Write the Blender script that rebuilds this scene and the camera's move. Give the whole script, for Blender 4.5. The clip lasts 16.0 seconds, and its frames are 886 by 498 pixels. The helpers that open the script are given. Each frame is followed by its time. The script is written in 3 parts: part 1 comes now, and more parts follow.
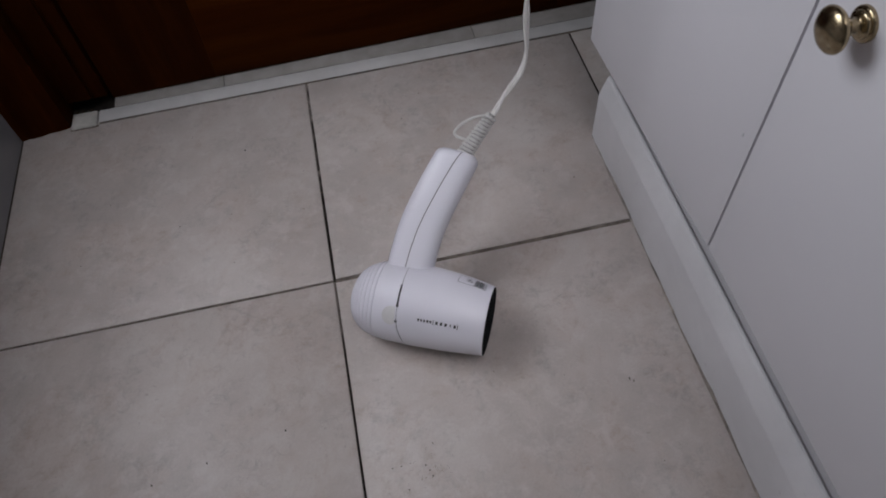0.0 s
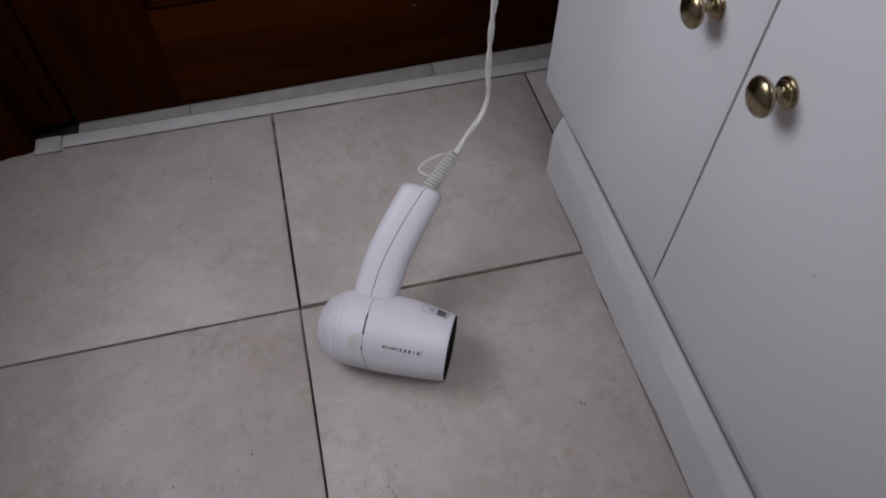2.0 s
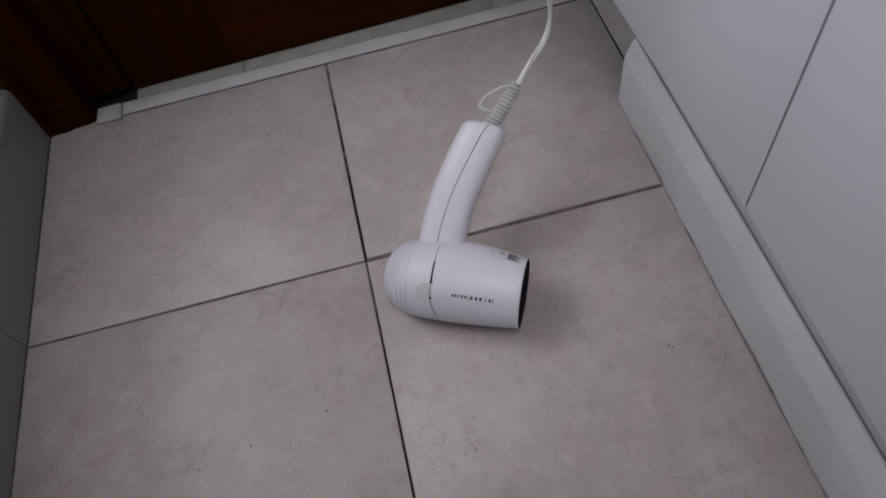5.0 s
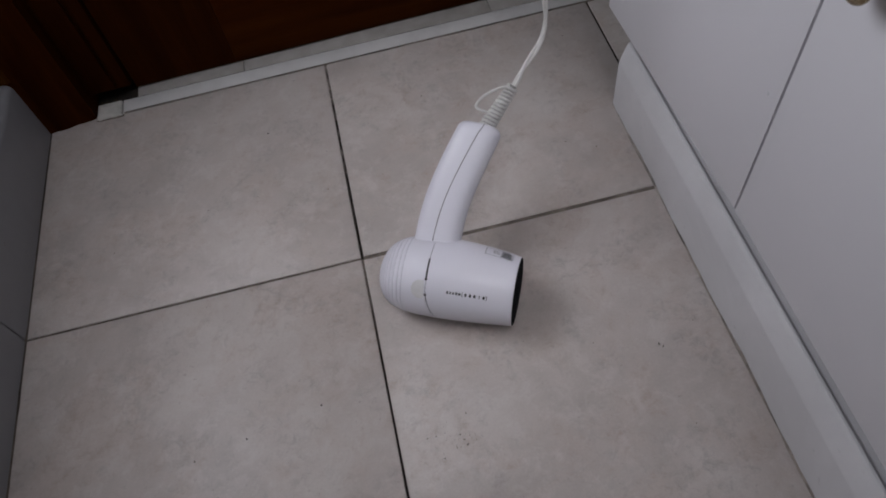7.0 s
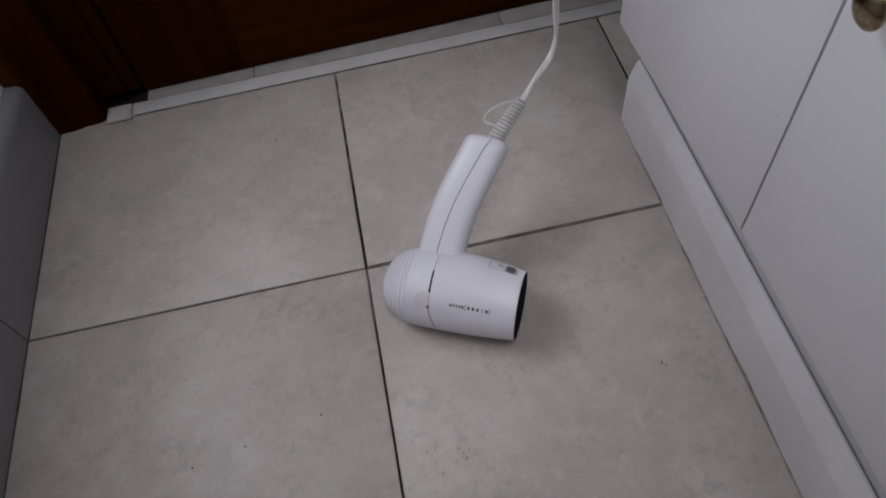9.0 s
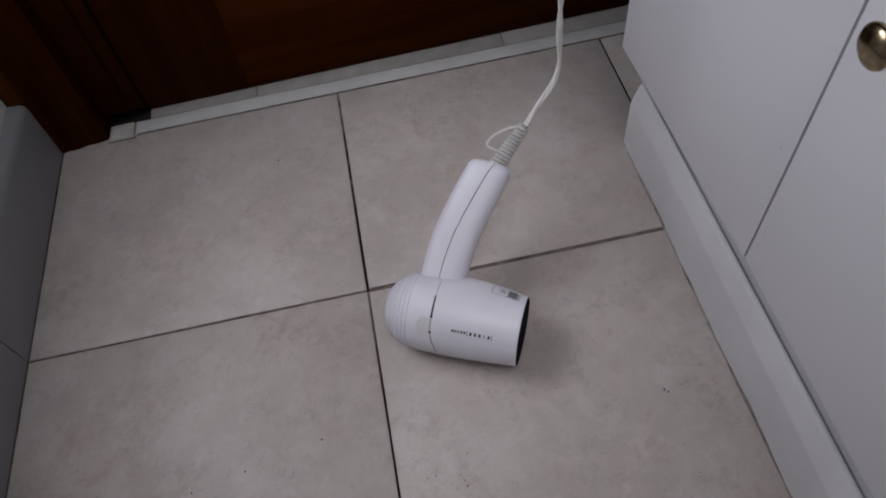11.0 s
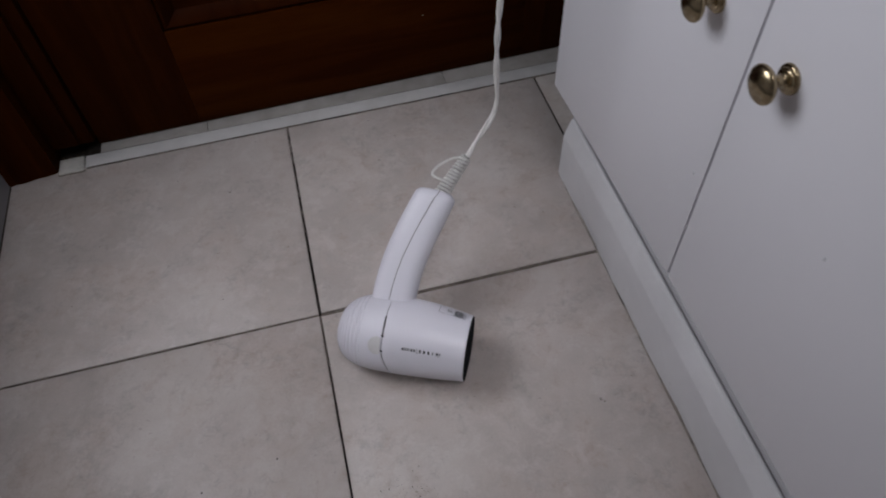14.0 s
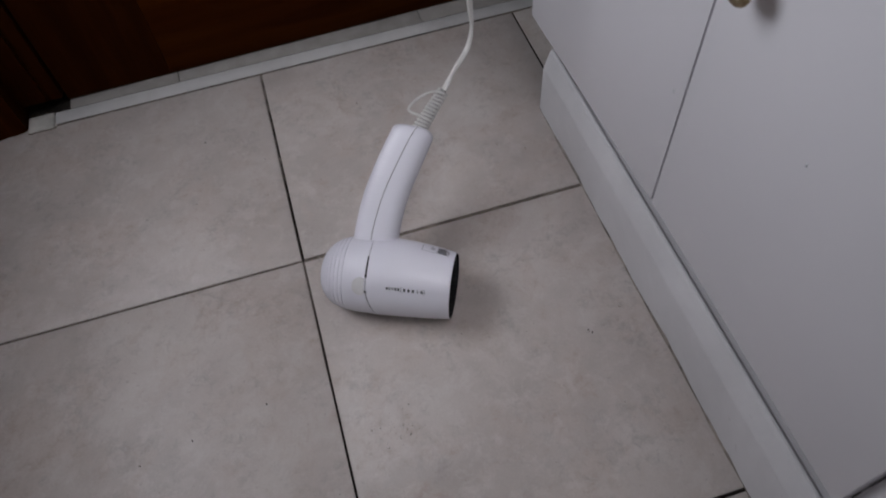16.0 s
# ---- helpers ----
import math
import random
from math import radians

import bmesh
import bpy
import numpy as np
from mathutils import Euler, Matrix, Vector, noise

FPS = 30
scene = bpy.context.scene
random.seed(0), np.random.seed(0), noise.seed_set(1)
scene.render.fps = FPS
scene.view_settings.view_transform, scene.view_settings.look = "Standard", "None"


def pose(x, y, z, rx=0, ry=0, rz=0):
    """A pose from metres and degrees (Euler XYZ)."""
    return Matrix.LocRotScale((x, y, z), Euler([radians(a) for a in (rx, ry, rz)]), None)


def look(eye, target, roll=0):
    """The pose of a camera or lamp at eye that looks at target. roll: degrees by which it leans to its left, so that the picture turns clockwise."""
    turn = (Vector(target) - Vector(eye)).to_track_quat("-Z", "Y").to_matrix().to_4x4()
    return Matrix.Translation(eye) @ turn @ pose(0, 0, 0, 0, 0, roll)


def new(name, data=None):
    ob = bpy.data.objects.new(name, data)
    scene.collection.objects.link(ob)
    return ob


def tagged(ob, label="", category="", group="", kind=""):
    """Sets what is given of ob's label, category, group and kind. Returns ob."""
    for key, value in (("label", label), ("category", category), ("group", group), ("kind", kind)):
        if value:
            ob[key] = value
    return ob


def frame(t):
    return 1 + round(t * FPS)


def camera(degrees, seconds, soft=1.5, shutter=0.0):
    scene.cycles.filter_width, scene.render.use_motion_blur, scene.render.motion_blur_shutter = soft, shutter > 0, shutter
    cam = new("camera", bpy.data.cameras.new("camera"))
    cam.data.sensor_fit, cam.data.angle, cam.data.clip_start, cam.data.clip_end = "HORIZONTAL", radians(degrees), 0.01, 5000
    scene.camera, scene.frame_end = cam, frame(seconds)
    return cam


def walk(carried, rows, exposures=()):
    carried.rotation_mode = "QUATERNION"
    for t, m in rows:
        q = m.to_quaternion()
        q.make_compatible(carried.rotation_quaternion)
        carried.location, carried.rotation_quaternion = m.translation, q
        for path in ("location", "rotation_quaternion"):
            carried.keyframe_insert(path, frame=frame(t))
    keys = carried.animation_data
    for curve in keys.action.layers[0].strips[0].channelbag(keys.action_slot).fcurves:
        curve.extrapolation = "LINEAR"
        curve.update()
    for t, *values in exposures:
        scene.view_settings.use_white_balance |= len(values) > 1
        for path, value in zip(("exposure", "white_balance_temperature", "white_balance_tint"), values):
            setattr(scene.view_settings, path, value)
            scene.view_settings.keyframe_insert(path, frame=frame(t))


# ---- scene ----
cam = camera(64.7, 16.0, soft=1.9, shutter=0.5)
PATH = [
    (0, (0.073, -0.459, 0.687), (0.216, 0.671, -0.957), -5.7),
    (0.5, (0.07, -0.462, 0.691), (0.241, 0.664, -0.953), -5.0),
    (1, (0.064, -0.475, 0.71), (0.312, 0.661, -0.918), -2.3),
    (1.5, (0.062, -0.473, 0.716), (0.33, 0.665, -0.907), -1.2),
    (2, (0.056, -0.47, 0.725), (0.352, 0.676, -0.886), 0.9),
    (2.5, (0.057, -0.474, 0.734), (0.378, 0.747, -0.817), 1.3),
    (3, (0.062, -0.479, 0.728), (0.373, 0.755, -0.814), -0.5),
    (3.5, (0.057, -0.476, 0.714), (0.294, 0.734, -0.86), -4.0),
    (4, (0.064, -0.456, 0.691), (0.15, 0.68, -0.953), -9.8),
    (4.5, (0.064, -0.455, 0.682), (0.129, 0.636, -0.992), -11.6),
    (7, (0.064, -0.468, 0.689), (0.14, 0.631, -0.981), -10.5),
    (7.5, (0.067, -0.468, 0.69), (0.152, 0.626, -0.982), -9.6),
    (8, (0.065, -0.464, 0.69), (0.132, 0.641, -0.976), -10.0),
    (8.5, (0.064, -0.463, 0.693), (0.141, 0.653, -0.965), -9.0),
    (9, (0.065, -0.464, 0.69), (0.134, 0.657, -0.966), -9.3),
    (9.2, (0.057, -0.464, 0.701), (0.165, 0.667, -0.945), -7.4),
    (11.3, (0.067, -0.449, 0.698), (0.139, 0.696, -0.94), -8.9),
    (11.5, (0.065, -0.461, 0.698), (0.184, 0.69, -0.933), -7.1),
    (12, (0.067, -0.46, 0.7), (0.194, 0.698, -0.925), -7.3),
    (12.5, (0.065, -0.47, 0.7), (0.213, 0.695, -0.919), -7.3),
    (13, (0.065, -0.473, 0.699), (0.23, 0.694, -0.916), -6.5),
    (13.5, (0.062, -0.462, 0.711), (0.226, 0.721, -0.893), -5.4),
    (14, (0.056, -0.486, 0.728), (0.307, 0.7, -0.862), -3.1),
    (14.5, (0.057, -0.501, 0.73), (0.351, 0.691, -0.848), -2.7),
    (15, (0.057, -0.501, 0.725), (0.338, 0.722, -0.832), -3.3),
    (15.5, (0.06, -0.501, 0.705), (0.289, 0.672, -0.899), -5.7),
    (16, (0.063, -0.501, 0.704), (0.306, 0.589, -0.955), -5.2),
]
walk(cam, [(t, look(eye, target, roll)) for t, eye, target, roll in PATH], exposures=[(0.0, -0.28)])

# ---- world and light ----
world = bpy.data.worlds.new("world")
scene.world = world
world.use_nodes = True
world.node_tree.nodes["Background"].inputs["Color"].default_value = (0.75, 0.8, 1.0, 1)
world.node_tree.nodes["Background"].inputs["Strength"].default_value = 0.05


def area_lamp(name, place, target, size, watts, colour, spread=180.0):
    data = bpy.data.lights.new(name, "AREA")
    data.shape, data.size, data.energy, data.color, data.spread = "DISK", size, watts, colour, radians(spread)
    ob = new(name, data)
    ob.matrix_world = look(place, target)
    return ob


# Unseen overhead lamp, added; its narrow cone brightens the middle of the floor.
area_lamp("overhead_fill", (0.22, -0.70, 2.33), (0.18, 0.16, 0.0), 1.1, 1.27, (0.96, 0.95, 1.0), 31.0)
bulb = bpy.data.lights.new("ceiling_bulb", "POINT")
bulb.energy, bulb.shadow_soft_size, bulb.color = 0.22, 0.03, (1.0, 0.97, 0.92)
new("ceiling_bulb", bulb).location = (-0.18, -0.18, 2.20)
# Added side light from the west; no window is seen there.
area_lamp("west_fill", (-0.425, 0.13, 0.93), (0.45, 0.22, 0.46), 0.58, 6.2, (0.90, 0.925, 1.0))


# ---- materials ----
def material(name, rough=0.5, metal=0.0, spec=0.5):
    m = bpy.data.materials.new(name)
    m.use_nodes = True
    tree = m.node_tree
    b = tree.nodes["Principled BSDF"]
    b.inputs["Roughness"].default_value = rough
    b.inputs["Metallic"].default_value = metal
    b.inputs["Specular IOR Level"].default_value = spec
    return m, tree, b


def node(tree, kind, **inputs):
    n = tree.nodes.new(kind)
    for key, value in inputs.items():
        n.inputs[key.replace("_", " ")].default_value = value
    return n


def coords(tree, spread=0.0):
    """Object coordinates, shifted from piece to piece by Object Info's Random."""
    tc = tree.nodes.new("ShaderNodeTexCoord")
    if not spread:
        return tc.outputs["Object"]
    info = tree.nodes.new("ShaderNodeObjectInfo")
    mul = tree.nodes.new("ShaderNodeVectorMath")
    mul.operation = "SCALE"
    mul.inputs[0].default_value = (spread, spread * 1.7, spread * 0.6)
    tree.links.new(info.outputs["Random"], mul.inputs["Scale"])
    add = tree.nodes.new("ShaderNodeVectorMath")
    tree.links.new(tc.outputs["Object"], add.inputs[0])
    tree.links.new(mul.outputs[0], add.inputs[1])
    return add.outputs[0]


def noise_tex(tree, vector, scale, detail=4.0, rough=0.55, distort=0.0):
    n = node(tree, "ShaderNodeTexNoise", Scale=scale, Detail=detail, Roughness=rough, Distortion=distort)
    tree.links.new(vector, n.inputs["Vector"])
    return n.outputs["Fac"]


def ramp(tree, fac, stops):
    r = tree.nodes.new("ShaderNodeValToRGB")
    while len(r.color_ramp.elements) < len(stops):
        r.color_ramp.elements.new(0.5)
    for e, (p, c) in zip(r.color_ramp.elements, stops):
        e.position, e.color = p, (c, c, c, 1) if isinstance(c, float) else (*c, 1)
    tree.links.new(fac, r.inputs["Fac"])
    return r.outputs["Color"]


def mix(tree, fac, a, b, blend="MIX"):
    m = tree.nodes.new("ShaderNodeMix")
    m.data_type, m.blend_type = "RGBA", blend
    for value, socket in ((fac, m.inputs["Factor"]), (a, m.inputs["A"]), (b, m.inputs["B"])):
        if isinstance(value, float):
            socket.default_value = value
        elif isinstance(value, tuple):
            socket.default_value = (*value, 1)
        else:
            tree.links.new(value, socket)
    return m.outputs["Result"]


def bump(tree, bsdf, height, strength, distance):
    b = node(tree, "ShaderNodeBump", Strength=strength, Distance=distance)
    tree.links.new(height, b.inputs["Height"])
    tree.links.new(b.outputs["Normal"], bsdf.inputs["Normal"])


def tile_material():
    """Cream glaze: soft grey clouds, pinkish patches broken up by rust flecks, grey smudges and pale flakes."""
    m, tree, b = material("floor_tile_glaze", 0.42, 0.0, 0.35)
    v = coords(tree, 37.0)
    cloud = noise_tex(tree, v, 6.5, 6.0, 0.6, 0.3)
    base = ramp(tree, cloud, [(0.30, (0.400, 0.357, 0.332)), (0.5, (0.483, 0.437, 0.411)), (0.68, (0.558, 0.514, 0.488))])
    pink = ramp(tree, noise_tex(tree, v, 13.0, 6.0, 0.66, 0.6), [(0.47, 0.0), (0.60, 1.0)])
    base = mix(tree, mix(tree, 1.0, pink, (0.5, 0.5, 0.5), "MULTIPLY"), base, (0.468, 0.404, 0.366))
    speckle = ramp(tree, noise_tex(tree, v, 62.0, 7.0, 0.74, 0.3), [(0.49, 0.0), (0.62, 0.44)])
    base = mix(tree, mix(tree, 1.0, pink, speckle, "MULTIPLY"), base, (0.350, 0.268, 0.225))
    flake = ramp(tree, noise_tex(tree, v, 34.0, 7.0, 0.72, 0.3), [(0.50, 0.0), (0.64, 0.45)])
    base = mix(tree, flake, base, (0.575, 0.540, 0.520))
    grey = ramp(tree, noise_tex(tree, v, 15.0, 7.0, 0.7, 0.5), [(0.48, 0.0), (0.60, 1.0)])
    smudge = ramp(tree, noise_tex(tree, v, 90.0, 6.0, 0.75, 0.6), [(0.46, 0.0), (0.66, 0.5)])
    base = mix(tree, mix(tree, 1.0, grey, smudge, "MULTIPLY"), base, (0.27, 0.246, 0.232))
    dots = noise_tex(tree, v, 150.0, 3.0, 0.6)
    base = mix(tree, ramp(tree, dots, [(0.67, 0.0), (0.76, 0.4)]), base, (0.25, 0.21, 0.19))
    grain = ramp(tree, noise_tex(tree, v, 420.0, 3.0, 0.6), [(0.3, 0.93), (0.7, 1.0)])
    base = mix(tree, 1.0, base, grain, "MULTIPLY")
    tree.links.new(base, b.inputs["Base Color"])
    tree.links.new(ramp(tree, smudge, [(0.0, 0.38), (0.5, 0.5)]), b.inputs["Roughness"])
    bump(tree, b, noise_tex(tree, v, 60.0, 3.0), 0.12, 0.0006)
    return m


def grout_material(name, stops, scale=60.0):
    m, tree, b = material(name, 0.95, 0.0, 0.1)
    v = coords(tree)
    n = mix(tree, 0.45, noise_tex(tree, v, 5.0, 2.0, 0.5), noise_tex(tree, v, scale, 6.0, 0.75))
    tree.links.new(ramp(tree, n, stops), b.inputs["Base Color"])
    bump(tree, b, noise_tex(tree, v, 300.0), 0.6, 0.001)
    return m


def paint_material(name, colour, rough, dirt=0.12, scale=7.0, peel=0.15, speckled=True):
    m, tree, b = material(name, rough, 0.0, 0.45)
    v = coords(tree, 11.0)
    n = noise_tex(tree, v, scale, 5.0, 0.6, 0.4) if speckled else noise_tex(tree, v, scale, 0.0, 0.4)
    dark = tuple(c * (1 - dirt) for c in colour)
    base = mix(tree, ramp(tree, n, [(0.35, 0.0), (0.68, 1.0)]) if speckled else n, dark, colour)
    spots = noise_tex(tree, v, 95.0, 3.0, 0.5)
    if speckled:
        base = mix(tree, ramp(tree, spots, [(0.70, 0.0), (0.76, 0.35)]), base, tuple(c * 0.55 for c in colour))
    tree.links.new(base, b.inputs["Base Color"])
    if not speckled:
        tree.links.new(ramp(tree, noise_tex(tree, v, 9.0, 4.0, 0.6, 0.5), [(0.3, rough * 0.85), (0.7, min(1.0, rough * 1.2))]), b.inputs["Roughness"])
    if speckled:
        tree.links.new(ramp(tree, n, [(0.1, rough * 0.8), (0.9, min(1.0, rough * 1.25))]), b.inputs["Roughness"])
        bump(tree, b, noise_tex(tree, v, 170.0, 2.0), peel, 0.0005)
    return m


def wood_material(name, tones, stretch_by=(16.0, 16.0, 1.4)):
    m, tree, b = material(name, 0.5, 0.0, 0.02)
    v = coords(tree, 5.0)
    stretch = tree.nodes.new("ShaderNodeMapping")
    stretch.inputs["Scale"].default_value = stretch_by
    tree.links.new(v, stretch.inputs["Vector"])
    grain = noise_tex(tree, stretch.outputs[0], 2.2, 5.0, 0.5, 0.8)
    fine = noise_tex(tree, stretch.outputs[0], 22.0, 6.0, 0.7)
    c = ramp(tree, grain, [(0.30, tones[0]), (0.52, tones[1]), (0.74, tones[2])])
    c = mix(tree, ramp(tree, fine, [(0.45, 0.0), (0.8, 0.35)]), c, tuple(t * 0.5 for t in tones[0]))
    tree.links.new(c, b.inputs["Base Color"])
    bump(tree, b, fine, 0.12, 0.0005)
    return m


def plain(name, colour, rough=0.5, metal=0.0, spec=0.5, vary=0.12, scale=40.0):
    m, tree, b = material(name, rough, metal, spec)
    n = noise_tex(tree, coords(tree), scale, 4.0, 0.6)
    c = ramp(tree, n, [(0.3, tuple(x * (1 - vary) for x in colour)), (0.7, tuple(min(1.0, x * (1 + vary * 0.5)) for x in colour))])
    tree.links.new(c, b.inputs["Base Color"])
    return m


TILE = tile_material()
GROUT = grout_material("dark_grout", [(0.40, (0.010, 0.008, 0.007)), (0.52, (0.022, 0.018, 0.015)), (0.66, (0.07, 0.058, 0.05))])
WORN_GROUT = grout_material("broken_grout", [(0.44, (0.014, 0.011, 0.009)), (0.51, (0.035, 0.029, 0.024)), (0.545, (0.24, 0.21, 0.185)), (0.62, (0.30, 0.265, 0.24))], 45.0)
WHITE_PAINT = paint_material("white_gloss_paint", (0.80, 0.785, 0.825), 0.46, 0.05, 5.0, 0.12, False)
PLINTH_PAINT = paint_material("white_plinth_paint", (0.715, 0.705, 0.725), 0.42, 0.10, 12.0, 0.2)
# Pale tile with the shade on the west skirting mixed into its colour.
WALL_TILE = paint_material("shaded_wall_tile", (0.27, 0.27, 0.285), 0.3, 0.12, 9.0, 0.05)
PLASTER = paint_material("cream_wall_paint", (0.84, 0.83, 0.82), 0.8, 0.06, 3.0, 0.3)
MARBLE = paint_material("white_marble_strip", (0.54, 0.53, 0.525), 0.4, 0.16, 18.0, 0.1)
# Shade below the door is put into this stone's grey.
SILL = paint_material("shaded_sill_stone", (0.30, 0.28, 0.262), 0.6, 0.25, 30.0, 0.3)
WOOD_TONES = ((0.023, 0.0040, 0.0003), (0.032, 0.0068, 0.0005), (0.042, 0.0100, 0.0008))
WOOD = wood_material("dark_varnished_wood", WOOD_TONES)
# Rail tones raised and panel tones lowered: light and shade put into the wood.
LIT_RAIL_WOOD = wood_material("dark_varnished_lit_rail_wood", tuple((r * 1.28, g * 1.38, b * 1.3) for r, g, b in WOOD_TONES), (1.4, 16.0, 16.0))
SHADED_PANEL_WOOD = wood_material("shaded_varnished_panel_wood", tuple((r * 0.7, g * 0.65, b * 0.8) for r, g, b in WOOD_TONES))
# The bead's orange holds worn varnish plus the light on this outer edge.
WORN_LIT_WOOD = wood_material("worn_lit_orange_wood", ((0.035, 0.011, 0.002), (0.065, 0.022, 0.004), (0.10, 0.036, 0.007)))
CARCASS = plain("brown_chipboard", (0.16, 0.12, 0.085), 0.8)
PLASTIC = paint_material("white_glossy_plastic", (0.715, 0.705, 0.77), 0.45, 0.04, 14.0, 0.03, False)
PLASTIC.node_tree.nodes["Principled BSDF"].inputs["Coat Weight"].default_value = 0.25
PLASTIC.node_tree.nodes["Principled BSDF"].inputs["Coat Roughness"].default_value = 0.08
SEAM = plain("dark_seam", (0.10, 0.095, 0.10), 0.7)
BLACK = plain("black_plastic", (0.009, 0.009, 0.010), 0.8, spec=0.1, vary=0.4, scale=300.0)
INK = plain("dark_ink", (0.012, 0.012, 0.014), 0.5)
GREY_INK = plain("grey_ink", (0.06, 0.06, 0.07), 0.5)
BUTTON = plain("aged_button_plastic", (0.655, 0.645, 0.65), 0.4)
CORD = plain("white_cable_sheath", (0.68, 0.66, 0.635), 0.4)
SLEEVE = plain("grey_sleeve", (0.24, 0.235, 0.225), 0.6)
RELIEF = plain("strain_relief_rubber", (0.55, 0.54, 0.52), 0.5)
GRIME = plain("brown_grime", (0.36, 0.33, 0.30), 0.9, vary=0.6, scale=60.0)
BLOCK = paint_material("yellowed_stone", (0.56, 0.54, 0.50), 0.55, 0.35, 40.0, 0.3)
GRIME_DARK = plain("dark_brown_grime", (0.13, 0.108, 0.088), 0.95, vary=0.95, scale=18.0)
GRIME_MID = plain("mid_brown_grime", (0.31, 0.275, 0.245), 0.95, vary=0.9, scale=22.0)
FILLER = plain("crumbled_filler", (0.045, 0.034, 0.022), 0.95, spec=0.05, vary=0.8, scale=90.0)
DIRT = plain("dark_dirt", (0.03, 0.026, 0.023), 0.9)
GLINT = plain("glossy_glint_dome", (0.80, 0.80, 0.83), 0.06, spec=0.8)


def brass_material():
    m, tree, b = material("antique_brass", 0.2, 1.0, 0.5)
    n = noise_tex(tree, coords(tree), 160.0, 5.0, 0.65)
    tree.links.new(ramp(tree, n, [(0.3, (0.22, 0.165, 0.095)), (0.65, (0.46, 0.375, 0.245))]), b.inputs["Base Color"])
    tree.links.new(ramp(tree, n, [(0.3, 0.3), (0.7, 0.14)]), b.inputs["Roughness"])
    return m


BRASS = brass_material()


# ---- mesh helpers ----
def mesh_of(name, bm, mats, smooth=True, angle=40.0):
    bmesh.ops.recalc_face_normals(bm, faces=bm.faces)
    me = bpy.data.meshes.new(name)
    for f in bm.faces:
        f.smooth = smooth
    if smooth:
        lim = radians(angle)
        for e in bm.edges:
            if len(e.link_faces) == 2 and e.calc_face_angle(0.0) > lim:
                e.smooth = False
    bm.to_mesh(me)
    bm.free()
    for m in (mats if isinstance(mats, (list, tuple)) else [mats]):
        me.materials.append(m)
    return me


def part(name, bm, mats, parent=None, label="", m=None, angle=40.0):
    ob = new(name, mesh_of(name, bm, mats, True, angle))
    if parent is not None:
        ob.parent = parent
    if m is not None:
        ob.matrix_basis = m
    if label:
        tagged(ob, label)
    return ob


def box(bm, x0, x1, y0, y1, z0, z1, bevel=0.0, segments=2, index=0):
    before = set(bm.faces)
    r = bmesh.ops.create_cube(bm, size=1.0)
    for v in r["verts"]:
        v.co = Vector(((x0 + x1) / 2 + v.co.x * (x1 - x0), (y0 + y1) / 2 + v.co.y * (y1 - y0), (z0 + z1) / 2 + v.co.z * (z1 - z0)))
    if bevel:
        edges = list({e for v in r["verts"] for e in v.link_edges})
        bmesh.ops.bevel(bm, geom=edges, offset=bevel, segments=segments, affect="EDGES", profile=0.5)
    for f in set(bm.faces) - before:
        f.material_index = index
    return bm


def boxed(*dims, bevel=0.0, segments=2):
    return box(bmesh.new(), *dims, bevel=bevel, segments=segments)


def loft(bm, rings, cap=True, index=None):
    """Rings of equal length joined by quads; index(i, j) may name a face's material."""
    vs = [[bm.verts.new(p) for p in ring] for ring in rings]
    n = len(vs[0])
    for i in range(len(vs) - 1):
        for j in range(n):
            f = bm.faces.new((vs[i][j], vs[i][(j + 1) % n], vs[i + 1][(j + 1) % n], vs[i + 1][j]))
            if index:
                f.material_index = index(i, j)
    if cap:
        bm.faces.new(list(reversed(vs[0])))
        bm.faces.new(vs[-1])
    return bm


def sweep(bm, points, radius, sides=10):
    """A round tube along points; radius is a number or one per point."""
    pts = [Vector(p) for p in points]
    rings, up = [], Vector((0.3, 0.2, 0.93)).normalized()
    for i, p in enumerate(pts):
        along = (pts[min(i + 1, len(pts) - 1)] - pts[max(i - 1, 0)]).normalized()
        side = along.cross(up)
        side = side.normalized() if side.length > 1e-4 else Vector((1, 0, 0))
        up = side.cross(along).normalized()
        r = radius[i] if isinstance(radius, (list, tuple)) else radius
        rings.append([p + r * (math.cos(a) * side + math.sin(a) * up) for a in (2 * math.pi * k / sides for k in range(sides))])
    return loft(bm, rings)


def spline(points, steps=12):
    """Catmull-Rom through the points."""
    p = [Vector(q) for q in points]
    p = [2 * p[0] - p[1], *p, 2 * p[-1] - p[-2]]
    out = []
    for i in range(1, len(p) - 2):
        for k in range(steps):
            t = k / steps
            out.append(0.5 * (2 * p[i] + (p[i + 1] - p[i - 1]) * t + (2 * p[i - 1] - 5 * p[i] + 4 * p[i + 1] - p[i + 2]) * t * t
                              + (3 * p[i] - p[i - 1] - 3 * p[i + 1] + p[i + 2]) * t ** 3))
    return out + [p[-2]]


def lathe(bm, profile, axis_point=(0, 0, 0), sides=36):
    """Profile rows of (along -x, radius), turned round the x axis."""
    rings = [[Vector((-d, r * math.cos(a), r * math.sin(a))) + Vector(axis_point) for a in (2 * math.pi * k / sides for k in range(sides))] for d, r in profile]
    return loft(bm, rings)


def group(name, label, category, place=(0, 0, 0), kind="", group_name=""):
    ob = new(name)
    ob.empty_display_size = 0.05
    ob.location = place
    return tagged(ob, label, category, group_name, kind)


# ---- structure ----
EDGE_Y = 0.348          # where the floor tiles meet the door's sill
LEFT_X = -0.402         # face of the tiled skirting
BACK_Y, RIGHT_X, TOP_Z = -1.62, 0.96, 2.36

